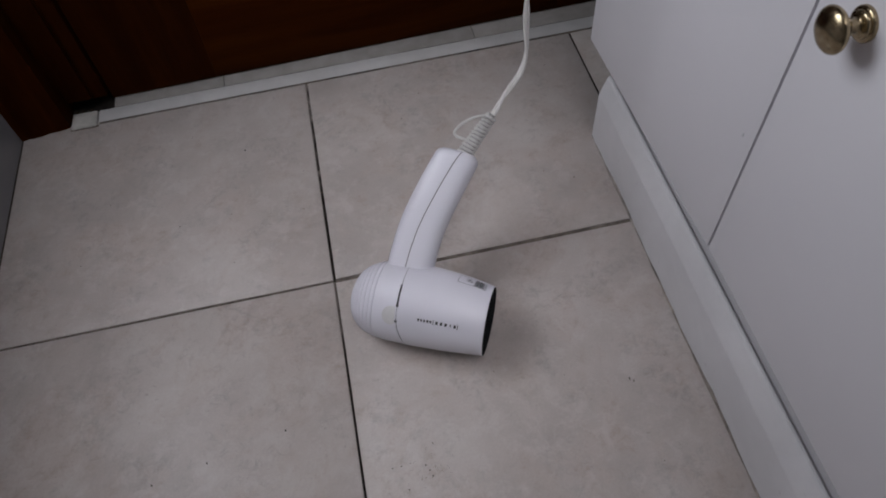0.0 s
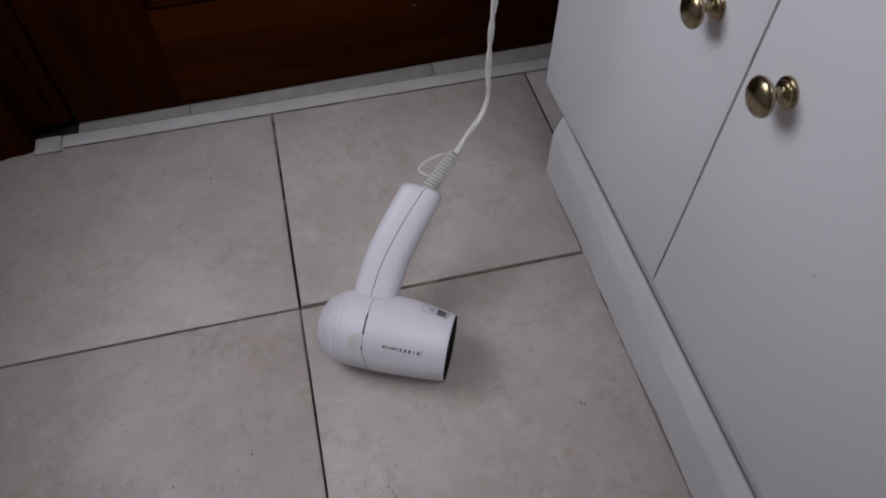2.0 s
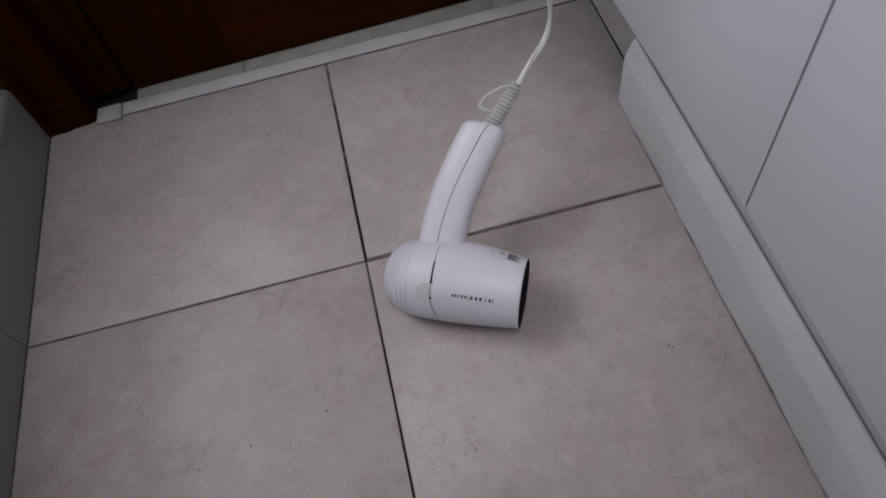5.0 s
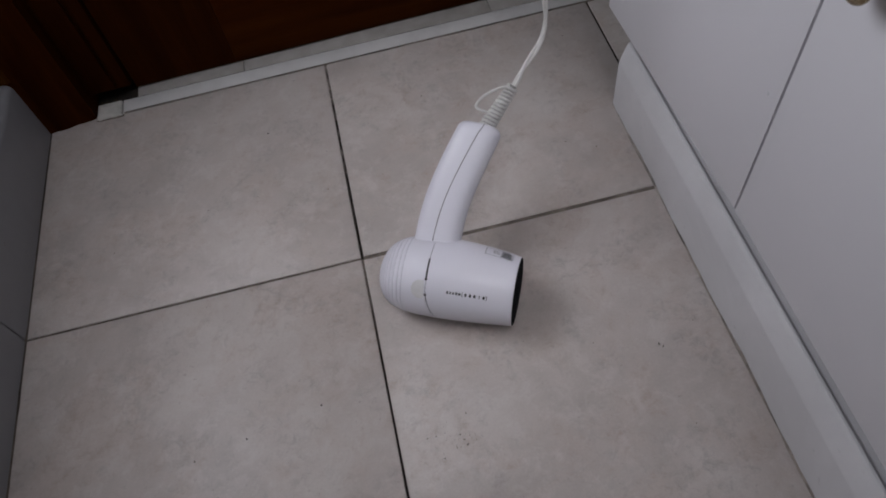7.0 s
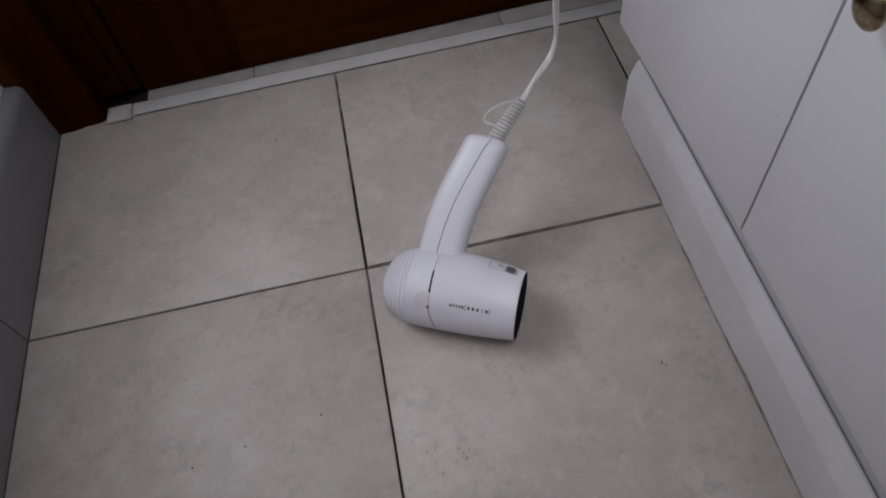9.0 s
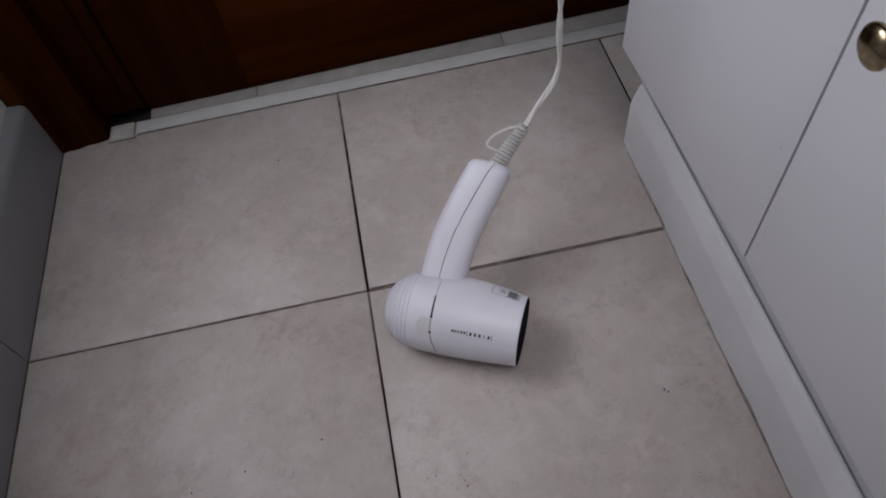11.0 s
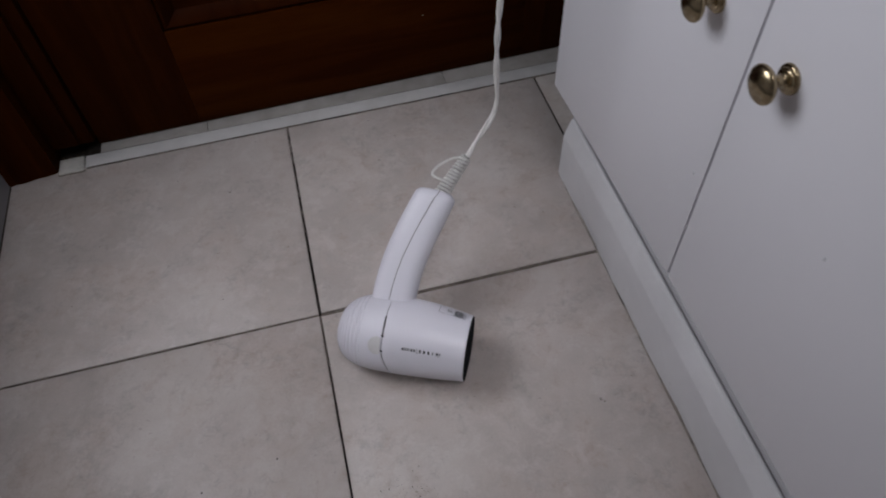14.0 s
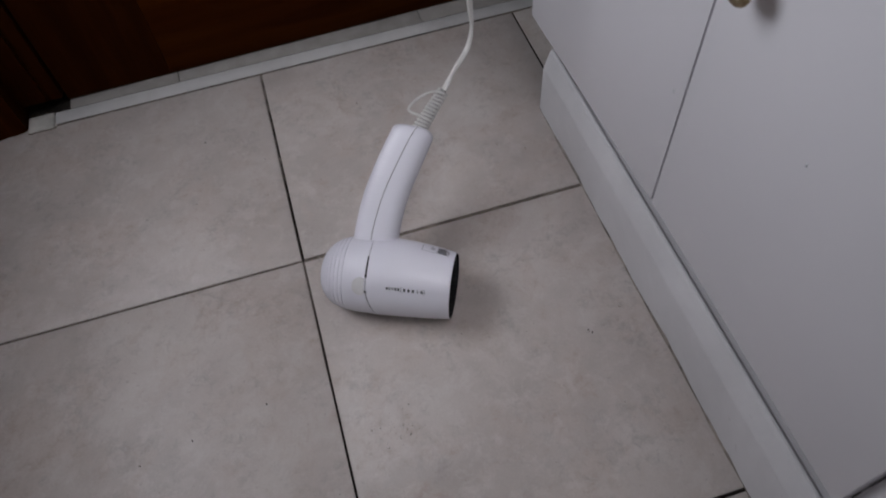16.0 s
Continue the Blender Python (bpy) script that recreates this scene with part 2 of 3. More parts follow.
floor = part("floor", boxed(-0.5, 1.0, -1.7, 1.2, -0.06, -0.0014), GROUT)
tagged(floor, "beige glazed ceramic floor tiles with dark grout joints", "floor", kind="structure")

ceiling = part("ceiling", boxed(-0.5, 1.06, -1.7, 1.2, TOP_Z, TOP_Z + 0.1), PLASTER)
tagged(ceiling, "plain pale painted ceiling above the bathroom", "ceiling", kind="structure")
for name, dims, label in (
    ("wall_south", (-0.42, 0.96, BACK_Y - 0.08, BACK_Y, -0.01, TOP_Z), "pale painted wall opposite the wooden door"),
    ("wall_east", (RIGHT_X, RIGHT_X + 0.1, -1.7, 0.44, -0.01, TOP_Z), "pale painted wall behind the vanity cabinet"),
    ("wall_beyond", (-0.5, 1.0, 1.1, 1.2, -0.01, TOP_Z), "plain wall beyond the closed door"),
):
    w = part(name, boxed(*dims), PLASTER)
    tagged(w, label, "wall", kind="structure")

# The opening is added to hold the side light and stays out of view.
bm = boxed(-0.52, LEFT_X - 0.022, -1.7, 0.44, -0.01, 0.60)
box(bm, -0.52, LEFT_X - 0.022, -1.7, 0.44, 1.26, TOP_Z)
box(bm, -0.52, LEFT_X - 0.022, -1.7, -0.28, 0.60, 1.26)
box(bm, -0.52, LEFT_X - 0.022, 0.43, 0.44, 0.60, 1.26)
tagged(part("wall_west", bm, PLASTER), "pale plastered wall with an added, unseen opening for the side light above the tiled skirting", "wall", kind="structure")

# wall with the door's opening
bm = boxed(0.62, RIGHT_X, 0.40, 0.52, -0.01, TOP_Z)
box(bm, -0.42, 0.62, 0.40, 0.52, 2.12, TOP_Z)
box(bm, -0.52, -0.42, 0.44, 0.52, -0.01, TOP_Z)
tagged(part("wall_north", bm, PLASTER), "pale painted wall round the dark wooden door", "wall", kind="structure")


# ---- the door, its frame and sill ----
def door_leaf():
    """Panelled slab: stiles and rails proud of two fielded panels."""
    x0, x1, y, thick, z0, z1 = -0.278, 0.545, 0.4005, 0.035, 0.004, 2.06
    door = group("door_1", "closed dark reddish-brown varnished wooden panel door", "door", (0.13, 0.42, 0.0), "structure")
    door.rotation_euler = (0, 0, radians(1.7))
    off = pose(-0.13, -0.42, 0)
    stile, low, mid = 0.150, 0.165, 0.95
    for name, d in (
        ("stile", (x0, x0 + stile, y, y + thick, z0, z1)), ("stile", (x1 - stile, x1, y, y + thick, z0, z1)),
        ("rail", (x0 + stile, x1 - stile, y + 0.0002, y + thick, z0, low)), ("rail", (x0 + stile, x1 - stile, y + 0.0006, y + thick, mid, mid + 0.13)),
        ("rail", (x0 + stile, x1 - stile, y + 0.0006, y + thick, z1 - 0.16, z1)),
    ):
        part(name, boxed(*d, bevel=0.0008), LIT_RAIL_WOOD if name == "rail" else WOOD, door, m=off)
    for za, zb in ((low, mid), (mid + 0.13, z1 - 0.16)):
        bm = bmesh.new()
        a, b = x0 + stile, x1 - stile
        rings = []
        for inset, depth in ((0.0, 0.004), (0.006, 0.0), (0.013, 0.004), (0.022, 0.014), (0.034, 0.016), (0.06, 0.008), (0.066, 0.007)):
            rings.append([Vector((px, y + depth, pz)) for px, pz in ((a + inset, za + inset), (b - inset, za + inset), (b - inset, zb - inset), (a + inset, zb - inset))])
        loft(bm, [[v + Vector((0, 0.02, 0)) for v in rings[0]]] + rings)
        part("panel", bm, SHADED_PANEL_WOOD, door, m=off, angle=20)
    for fx, fz in ((0.232, 0.113), (0.373, 0.181)):
        bm = loft(bmesh.new(), [[Vector((fx + 0.0011 * q * math.cos(a), y - h, fz + 0.0014 * q * math.sin(a))) for a in (0, 1.0, 2.2, 3.1, 4.0, 5.2)] for q, h in ((1.0, -0.001), (0.8, 0.0004), (0.3, 0.0006))])
        part("chip", bm, GRIME, door, "pale chip in the varnish", off)
    bm = lathe(bmesh.new(), [(0, 0.026), (0.006, 0.026), (0.008, 0.012), (0.03, 0.011), (0.035, 0.024), (0.05, 0.027), (0.06, 0.02), (0.063, 0.004)])
    part("door_knob", bm, BRASS, door, "round brass door knob", off @ pose(x1 - 0.07, y, 1.0, 0, 0, 90))
    return door


def casing_profile(bm, x0, x1, y0, z0, z1, ragged=0.0):
    """Upright moulded board; the profile runs from its outer edge x0 to its inner edge x1."""
    w = x1 - x0
    pts = [(0, 0.06), (0, 0.0015), (0.12, 0.0005), (0.30, 0.0020), (0.36, 0.0044), (0.42, 0.0036), (0.52, 0.0042), (0.60, 0.0062), (0.68, 0.0082), (0.80, 0.0086), (0.93, 0.0104), (1.0, 0.0125), (1.0, 0.06)]
    levels = [z0, z0 + 0.01, z0 + 0.05, z0 + 0.5, z1]
    rings = []
    for k, z in enumerate(levels):
        ring = []
        for i, (s, d) in enumerate(pts):
            wob = ragged * (0.5 + 0.5 * math.sin(i * 2.3 + 1.0)) if k == 0 else 0.0
            ring.append(Vector((x0 + s * w, y0 + d, z + wob)))
        rings.append(ring)
    return loft(bm, rings)


door_leaf()
frame_1 = group("door_frame", "dark varnished wooden door frame with moulded casing", "door frame", (-0.37, 0.36, 0.0), "structure")
off = pose(0.37, -0.36, 0)
part("casing", casing_profile(bmesh.new(), -0.424, -0.336, 0.3338, -0.001, 2.16, 0.0016), WOOD, frame_1, m=off, angle=25)
bm = loft(bmesh.new(), [[Vector((x, y, z)) for x, y in ((-0.4235, 0.345), (-0.4235, 0.337), (-0.4215, 0.3335), (-0.4140, 0.3315), (-0.4040, 0.3325), (-0.3985, 0.3350), (-0.3965, 0.345))] for z in (0.1, 0.6, 2.16)])
part("edge_bead", bm, WORN_LIT_WOOD, frame_1, "worn outer bead, orange-brown as if light fell on it", off, 60)
part("jamb", boxed(-0.336, -0.2805, 0.383, 0.52, 0.012, 2.08, bevel=0.003), WOOD, frame_1, m=off)
part("door_stop", boxed(-0.336, -0.299, 0.372, 0.3828, 0.02, 2.08, bevel=0.003), WOOD, frame_1, m=off)
part("jamb", boxed(0.548, 0.62, 0.383, 0.52, 0.0, 2.08, bevel=0.003), WOOD, frame_1, m=off)
part("casing", boxed(0.60, 0.70, 0.372, 0.399, 0.0, 2.16, bevel=0.004), WOOD, frame_1, m=off)
part("head", boxed(-0.28, 0.548, 0.383, 0.52, 2.066, 2.12, bevel=0.003), WOOD, frame_1, m=off)

sill = group("threshold", "white stone threshold strip below the wooden door", "threshold", (0.0, 0.36, 0.0), "structure")
sill.rotation_euler = (0, 0, radians(0.65))
off = pose(0, -0.3615, 0)
part("strip", boxed(-0.2975, 0.62, EDGE_Y + 0.001, 0.3745, -0.01, 0.0012, bevel=0.0006), MARBLE, sill, m=off)
bm = boxed(-0.3340, -0.2985, EDGE_Y - 0.0045, 0.3735, -0.01, 0.0042, bevel=0.0022, segments=3)
part("end_block", bm, BLOCK, sill, "yellowed chipped end block of the strip", off)
rng = random.Random(8)
bm = bmesh.new()
rings = []
for k in range(25):
    x = -0.3350 + k * 0.0016
    d, h = rng.uniform(0.0004, 0.0022), rng.uniform(0.0006, 0.0020)
    rings.append([Vector((x, EDGE_Y - 0.0035, 0.0001)), Vector((x, EDGE_Y - 0.0046 - d, 0.0001)), Vector((x, EDGE_Y - 0.0046 - d * 0.4, h)), Vector((x, EDGE_Y - 0.0035, h * 1.2))])
part("grime", loft(bm, rings), GRIME_DARK, sill, "brown dirt packed along the end block", off, 60)
bm = bmesh.new()
for k in range(16):
    x, y, q = -0.3325 + rng.uniform(0, 0.032), 0.3735 + rng.uniform(0, 0.008), rng.uniform(0.0012, 0.0032)
    a = rng.uniform(0, 6.28)
    loft(bm, [[Vector((x + math.cos(a + j * 1.05) * q * f * (1 + 0.3 * (j % 2)), y + math.sin(a + j * 1.05) * q * f, z)) for j in range(6)] for f, z in ((1, -0.002), (0.9, q * 0.2), (0.4, q * 0.4))])
part("debris", bm, FILLER, sill, "crumbled brown filler behind the end block", off, 60)
rings = []
for k in range(60):
    x = -0.2960 + k * 0.0155
    d = rng.uniform(0.0001, 0.0011)
    rings.append([Vector((x, EDGE_Y + 0.0016, 0.0006)), Vector((x, EDGE_Y + 0.0016, 0.0016)), Vector((x, EDGE_Y + 0.0002 - d, 0.0009)), Vector((x, EDGE_Y + 0.0002 - d, -0.001))])
part("dirty_joint", loft(bmesh.new(), rings), GRIME_DARK, sill, "dark dirt in the joint between tiles and strip", off, 60)
for xa, xb in ((-0.276, -0.1180), (-0.1170, 0.2585), (0.2595, 0.62)):
    part("slab", boxed(xa, xb, 0.3752, 0.56, -0.01, 0.0016, bevel=0.0006), SILL, sill, m=off)
part("slab", boxed(-0.28, 0.62, 0.562, 1.1, -0.01, 0.001), SILL, sill, m=off)

# tiled skirting along the west wall
skirt = group("baseboard", "pale tiled skirting with a rounded top edge", "skirting", (LEFT_X - 0.011, -0.4, 0.0), "structure")
off = pose(-LEFT_X + 0.011, 0.4, 0)
SKIRT = [(-0.0218, 0.0), (0.0, 0.0), (0.0, 0.088), (-0.0012, 0.0925), (-0.004, 0.0962), (-0.008, 0.098), (-0.0218, 0.098)]
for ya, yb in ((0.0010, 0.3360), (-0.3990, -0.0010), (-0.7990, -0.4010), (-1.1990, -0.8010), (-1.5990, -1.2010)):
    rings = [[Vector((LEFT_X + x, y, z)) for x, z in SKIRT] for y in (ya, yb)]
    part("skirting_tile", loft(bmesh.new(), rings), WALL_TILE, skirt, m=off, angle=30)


rng = random.Random(12)
rings = []
for k in range(110):
    y = 0.336 - k * 0.0175
    d, h = rng.uniform(0.0001, 0.0016) * (0.35 if y > 0.02 else 1.0), rng.uniform(0.0004, 0.0014)
    rings.append([Vector((LEFT_X - 0.001, y, 0.0001)), Vector((LEFT_X + 0.0007 + d, y, 0.0001)), Vector((LEFT_X + 0.0006 + d * 0.5, y, h * 0.6)), Vector((LEFT_X - 0.001, y, h + 0.0004))])
part("dirty_joint", loft(bmesh.new(), rings), GRIME_DARK, skirt, "dark dirt where skirting meets floor", off, 60)


# ---- vanity cabinet ----
DOOR_X, DOOR_Z0, DOOR_Z1 = 0.368, 0.124, 0.735


def knob_mesh():
    bm = bmesh.new()
    lathe(bm, [(-0.001, 0.0110), (0.0018, 0.0110), (0.0027, 0.0104), (0.0030, 0.0096), (0.0032, 0.0088), (0.0042, 0.0087), (0.0050, 0.0080), (0.0053, 0.0060), (0.0060, 0.0046), (0.0075, 0.0040), (0.0135, 0.0039),
               (0.0152, 0.0056), (0.0168, 0.0100), (0.0182, 0.0128), (0.0196, 0.0140), (0.0210, 0.0144), (0.0224, 0.0139), (0.0240, 0.0122), (0.0254, 0.0092), (0.0264, 0.0056), (0.0269, 0.0024), (0.0270, 0.0006)], sides=40)
    return mesh_of("knob", bm, BRASS, True, 48)


def vanity():
    cab = group("vanity_cabinet", "white painted vanity cabinet with brass knobs on a raised plinth", "cabinet", (0.62, -0.3, 0.0))
    off = pose(-0.62, 0.3, 0)
    part("body", boxed(0.46, 0.95, -1.13, 0.168, 0.13, 0.775, bevel=0.002), CARCASS, cab, "unlit cabinet interior", off)
    for ya, yb in ((0.168, 0.186), (-1.15, -1.132)):
        part("side_panel", boxed(DOOR_X + 0.020, 0.95, ya, yb, 0.128, 0.775, bevel=0.001), WHITE_PAINT, cab, m=off)
    part("bottom_panel", boxed(0.400, 0.95, -1.13, 0.166, 0.112, 0.1295), WHITE_PAINT, cab, m=off)
    # plinth with a rounded top edge
    prof = [(0.3625, 0.0003), (0.3625, 0.004), (0.3625, 0.0690), (0.3627, 0.0715), (0.3632, 0.0740), (0.3648, 0.0800), (0.3672, 0.0875), (0.3692, 0.0935), (0.3702, 0.0960), (0.3722, 0.0980),
            (0.3744, 0.0984), (0.3762, 0.0972), (0.3770, 0.0950), (0.400, 0.0950), (0.400, 0.0003)]
    rings = []
    for k, y in enumerate([0.1462, 0.1445] + [0.13 - 0.02 * q for q in range(41)] + [-1.15]):
        sag = 0.0005 * math.sin(y * 47.0) + 0.0006 * math.sin(y * 23.0 + 1.0) + 0.0003 * math.sin(y * 131.0)
        rings.append([Vector((x + (0.0015 if k == 0 else 0.0) + (sag if z < 0.005 else 0.0), y, z)) for x, z in prof])
    part("plinth", loft(bmesh.new(), rings), PLINTH_PAINT, cab, "white painted plinth board with a chamfered top", off, 30)
    rng = random.Random(3)
    rings = []
    for k in range(61):
        y = 0.144 - k * 0.0215
        d = rng.uniform(0.0004, 0.0018) + 0.0005 * math.sin(y * 31.0)
        rings.append([Vector((0.3640, y, 0.0001)), Vector((0.3622 - d, y, 0.0001)), Vector((0.3622 - d * 0.5, y, 0.0012 + d * 0.4)), Vector((0.3640, y, 0.0030))])
    part("grime_line", loft(bmesh.new(), rings[:9]), GRIME, cab, "pale brown grime where plinth meets floor", off, 60)
    part("grime_line", loft(bmesh.new(), rings[8:]), GRIME_MID, cab, "brown grime where plinth meets floor", off, 60)
    knob = knob_mesh()
    # doors: the first stands a little proud at its far edge
    spans = [(0.1875, -0.1309, 0.0085), (-0.1331, -0.4480, 0.0), (-0.4494, -0.7650, -0.012), (-0.7684, -1.1480, 0.0)]
    knobs = [(-0.0765, 0.4135), (-0.1755, 0.4135), (-0.70, 0.413), (-0.83, 0.413)]
    for (ya, yb, proud), (ky, kz) in zip(spans, knobs):
        d = part("door", boxed(0.0, 0.018, yb - ya, 0.0, 0.0, DOOR_Z1 - DOOR_Z0, bevel=0.0012, segments=2), WHITE_PAINT, cab, "flat white gloss door")
        slope = math.degrees(math.atan2(max(proud, 0.0), ya - yb))
        d.matrix_basis = off @ pose(DOOR_X - proud, ya, DOOR_Z0, 0, 0, slope)
        k = new("knob", knob)
        k.parent = d
        k.matrix_basis = pose(0, ky - ya, kz - DOOR_Z0)
        tagged(k, "round polished brass knob")
        # Added domes catch the lamps, standing in for glints on the gloss paint.
        for fy, fz in ((-0.1175, 0.263), (-0.2720, 0.334)):
            if yb < fy < ya:
                fl = part("paint_drip", loft(bmesh.new(), [[Vector((-h, rr * math.cos(a), 2.2 * rr * math.sin(a))) for a in (2 * math.pi * q / 12 for q in range(12))] for h, rr in ((-0.0002, 0.0011), (0.0004, 0.0010), (0.0008, 0.0007), (0.0010, 0.0003))]), GLINT, d, "tiny added glossy dome that catches a glint")
                fl.matrix_basis = pose(0, fy - ya, fz - DOOR_Z0)
    return cab


vanity()
top = part("countertop", boxed(DOOR_X - 0.018, 0.957, -1.18, 0.205, 0.776, 0.80, bevel=0.006, segments=4), MARBLE)
tagged(top, "pale stone countertop lying on the vanity cabinet", "countertop")


# ---- hair dryer ----
YAW = radians(-26.2)
AXIS = Vector((math.cos(YAW), math.sin(YAW), 0.0))
LIFT = radians(37)
HANDLE = Vector((-math.sin(YAW) * math.cos(LIFT), math.cos(YAW) * math.cos(LIFT), math.sin(LIFT)))
SIDE = AXIS.cross(HANDLE)
BASE = Vector((0.0360, -0.0585, 0.0440))
FRAME = Matrix((AXIS, HANDLE, SIDE)).transposed().to_4x4()
FRAME.translation = BASE

STATIONS = [(-0.0145, 0.0008), (-0.0142, 0.006), (-0.0130, 0.0128), (-0.0105, 0.0205), (-0.0065, 0.0272), (-0.0015, 0.0322), (0.0045, 0.0361), (0.0115, 0.0390),
            (0.020, 0.0412), (0.030, 0.0427), (0.040, 0.0434), (0.055, 0.0436), (0.070, 0.0431), (0.085, 0.0423), (0.100, 0.0411), (0.115, 0.0394), (0.125, 0.0381), (0.132, 0.0370)]


def radius_at(u):
    for (a, ra), (b, rb) in zip(STATIONS, STATIONS[1:]):
        if a <= u <= b:
            return ra + (rb - ra) * (u - a) / (b - a)
    return STATIONS[-1][1]


def shift_at(u):
    return 0.0026 * max(0.0, 1 - ((u - 0.060) / 0.075) ** 2)


def on_body(u, theta, out=0.0):
    """A point of the barrel's surface: theta from the side that faces up, towards the handle."""
    r = radius_at(u) + out
    return Vector((u, shift_at(u) + r * math.sin(theta), r * math.cos(theta)))


def body_ring(u, r, sides=56):
    return [Vector((u, shift_at(u) + r * math.sin(a), r * math.cos(a))) for a in (2 * math.pi * k / sides for k in range(sides))]


def patch(bm, u0, u1, t0, t1, out=0.0003, steps=4):
    """A thin curved patch lying on the barrel."""
    rows = [[bm.verts.new(on_body(u0 + (u1 - u0) * i / steps, t0 + (t1 - t0) * j / steps, out)) for j in range(steps + 1)] for i in range(steps + 1)]
    for i in range(steps):
        for j in range(steps):
            bm.faces.new((rows[i][j], rows[i + 1][j], rows[i + 1][j + 1], rows[i][j + 1]))
    return bm


def seam_u(theta):
    """The joint between rear shell and barrel bends towards the nozzle on its underside."""
    return 0.0455 + 0.012 * max(0.0, math.sin(-theta - 0.25)) ** 1.6


def seam_gap(theta):
    return 0.00025 + 0.0007 * max(0.0, math.sin(-theta - 0.25)) ** 0.7


def shell_ring(theta_shift, sides=56):
    out = []
    for k in range(sides):
        a = 2 * math.pi * k / sides
        b = a if a < math.pi else a - 2 * math.pi
        uu = seam_u(b) + theta_shift + math.copysign(seam_gap(b), theta_shift)
        rr = radius_at(uu)
        out.append(Vector((uu, shift_at(uu) + rr * math.sin(a), rr * math.cos(a))))
    return out


HANDLE_LINE = [(0.0435, 0.020), (0.0430, 0.040), (0.0448, 0.063), (0.0490, 0.088), (0.0563, 0.114), (0.0653, 0.1405), (0.0720, 0.1595)]


def hair_dryer():
    dryer = group("hair_dryer", "white plastic hair dryer lying on the tiled floor", "hair dryer", BASE - Vector((0, 0, 0.0440)))
    m = Matrix.Translation((0, 0, 0.0440)) @ FRAME.to_3x3().to_4x4()
    # rear shell with concentric ridges
    fine = []
    ends = [(u, radius_at(u)) for u in (-0.0130, -0.0118, -0.0101, -0.0080, -0.0054, -0.0023, 0.0013, 0.0055, 0.0102, 0.0152, 0.0198)]
    for (ua, ra), (ub, rb) in zip(ends, ends[1:]):
        fine += [(ua, ra), (ua + (ub - ua) * 0.40, ra + (rb - ra) * 0.40 + 0.0004), (ua + (ub - ua) * 0.68, ra + (rb - ra) * 0.68 + 0.0005), (ua + (ub - ua) * 0.84, ra + (rb - ra) * 0.84 - 0.0003)]
    rings = [body_ring(*STATIONS[0]), body_ring(*STATIONS[1])] + [body_ring(u, r) for u, r in fine] + [body_ring(*STATIONS[8]), body_ring(*STATIONS[9])]
    rings += [shell_ring(-0.0006), shell_ring(-0.0001)]
    rings += [[Vector((p.x, shift_at(p.x) + (p.y - shift_at(p.x)) * 0.965, p.z * 0.965)) for p in rings[-1]]]
    part("rear_shell", loft(bmesh.new(), rings), PLASTIC, dryer, "white ridged rear air intake shell", m, 30)
    # barrel, open at the nozzle
    rings = [[Vector((p.x, shift_at(p.x) + (p.y - shift_at(p.x)) * 0.965, p.z * 0.965)) for p in shell_ring(0.0001)], shell_ring(0.0001), shell_ring(0.0006)]
    rings += [body_ring(u, r) for u, r in STATIONS[12:]]
    rings += [body_ring(0.1345, 0.0366), body_ring(0.1348, 0.0362)]
    part("barrel", loft(bmesh.new(), rings, cap=False), PLASTIC, dryer, "smooth white tapering barrel", m, 50)
    core = loft(bmesh.new(), [body_ring(u, r) for u, r in ((0.040, 0.0424), (0.062, 0.0424))], cap=False)
    part("joint", core, SEAM, dryer, "dark seam round the barrel", m)
    # nozzle: dark inner tube and a domed mesh of crossing wires
    tube = loft(bmesh.new(), [body_ring(0.1348, 0.0362), body_ring(0.1346, 0.0357), body_ring(0.110, 0.0350), body_ring(0.106, 0.001)], cap=False)
    part("nozzle_tube", tube, BLACK, dryer, "black inner nozzle", m)
    bm = bmesh.new()
    for k in range(-9, 10):
        c = k * 0.0036
        half = math.sqrt(max(0.0, 0.0345 ** 2 - c * c))
        for flip in (False, True):
            line = [(0.1362 - 3.0 * (c * c + (half * q) ** 2), *((half * q, c) if flip else (c, half * q))) for q in (-1, -0.5, 0, 0.5, 1)]
            sweep(bm, line, 0.0005, 5)
    part("nozzle_mesh", bm, BLACK, dryer, "black wire mesh in the nozzle", m)
    # handle: rounded section with a seam groove on both faces
    line = spline([(u, v, 0.0) for u, v in HANDLE_LINE], 6)
    count = len(line)
    bm = bmesh.new()
    rings = []
    shape = []
    for k in range(40):
        a = 2 * math.pi * k / 40
        ca, sa = math.cos(a), math.sin(a)
        shape.append((math.copysign(abs(ca) ** 0.70, ca), math.copysign(abs(sa) ** 0.70, sa)))
    for i, p in enumerate(line):
        along = (line[min(i + 1, count - 1)] - line[max(i - 1, 0)]).normalized()
        along = along.lerp(Vector((0.10, 0.995, 0.0)), (i / (count - 1)) ** 4).normalized()
        across = Vector((along.y, -along.x, 0))
        t = i / (count - 1)
        wide = 0.0246 + 0.009 * max(0.0, 1 - t / 0.14) ** 2 - 0.0014 * t
        deep = 0.0188 + 0.006 * max(0.0, 1 - t / 0.12) ** 2 - 0.0022 * t
        rings.append([p + across * (wide * c) + Vector((0, 0, deep * s)) for c, s in shape])
    last, end_dir = line[-1], Vector((0.10, 0.995, 0.0))
    across = Vector((end_dir.y, -end_dir.x, 0))
    for d, f in ((0.0030, 0.975), (0.0056, 0.91), (0.0078, 0.81), (0.0092, 0.67), (0.0099, 0.48)):
        rings.append([last + end_dir * d + across * (0.0232 * f * c) + Vector((0, 0, 0.0166 * f * s)) for c, s in shape])
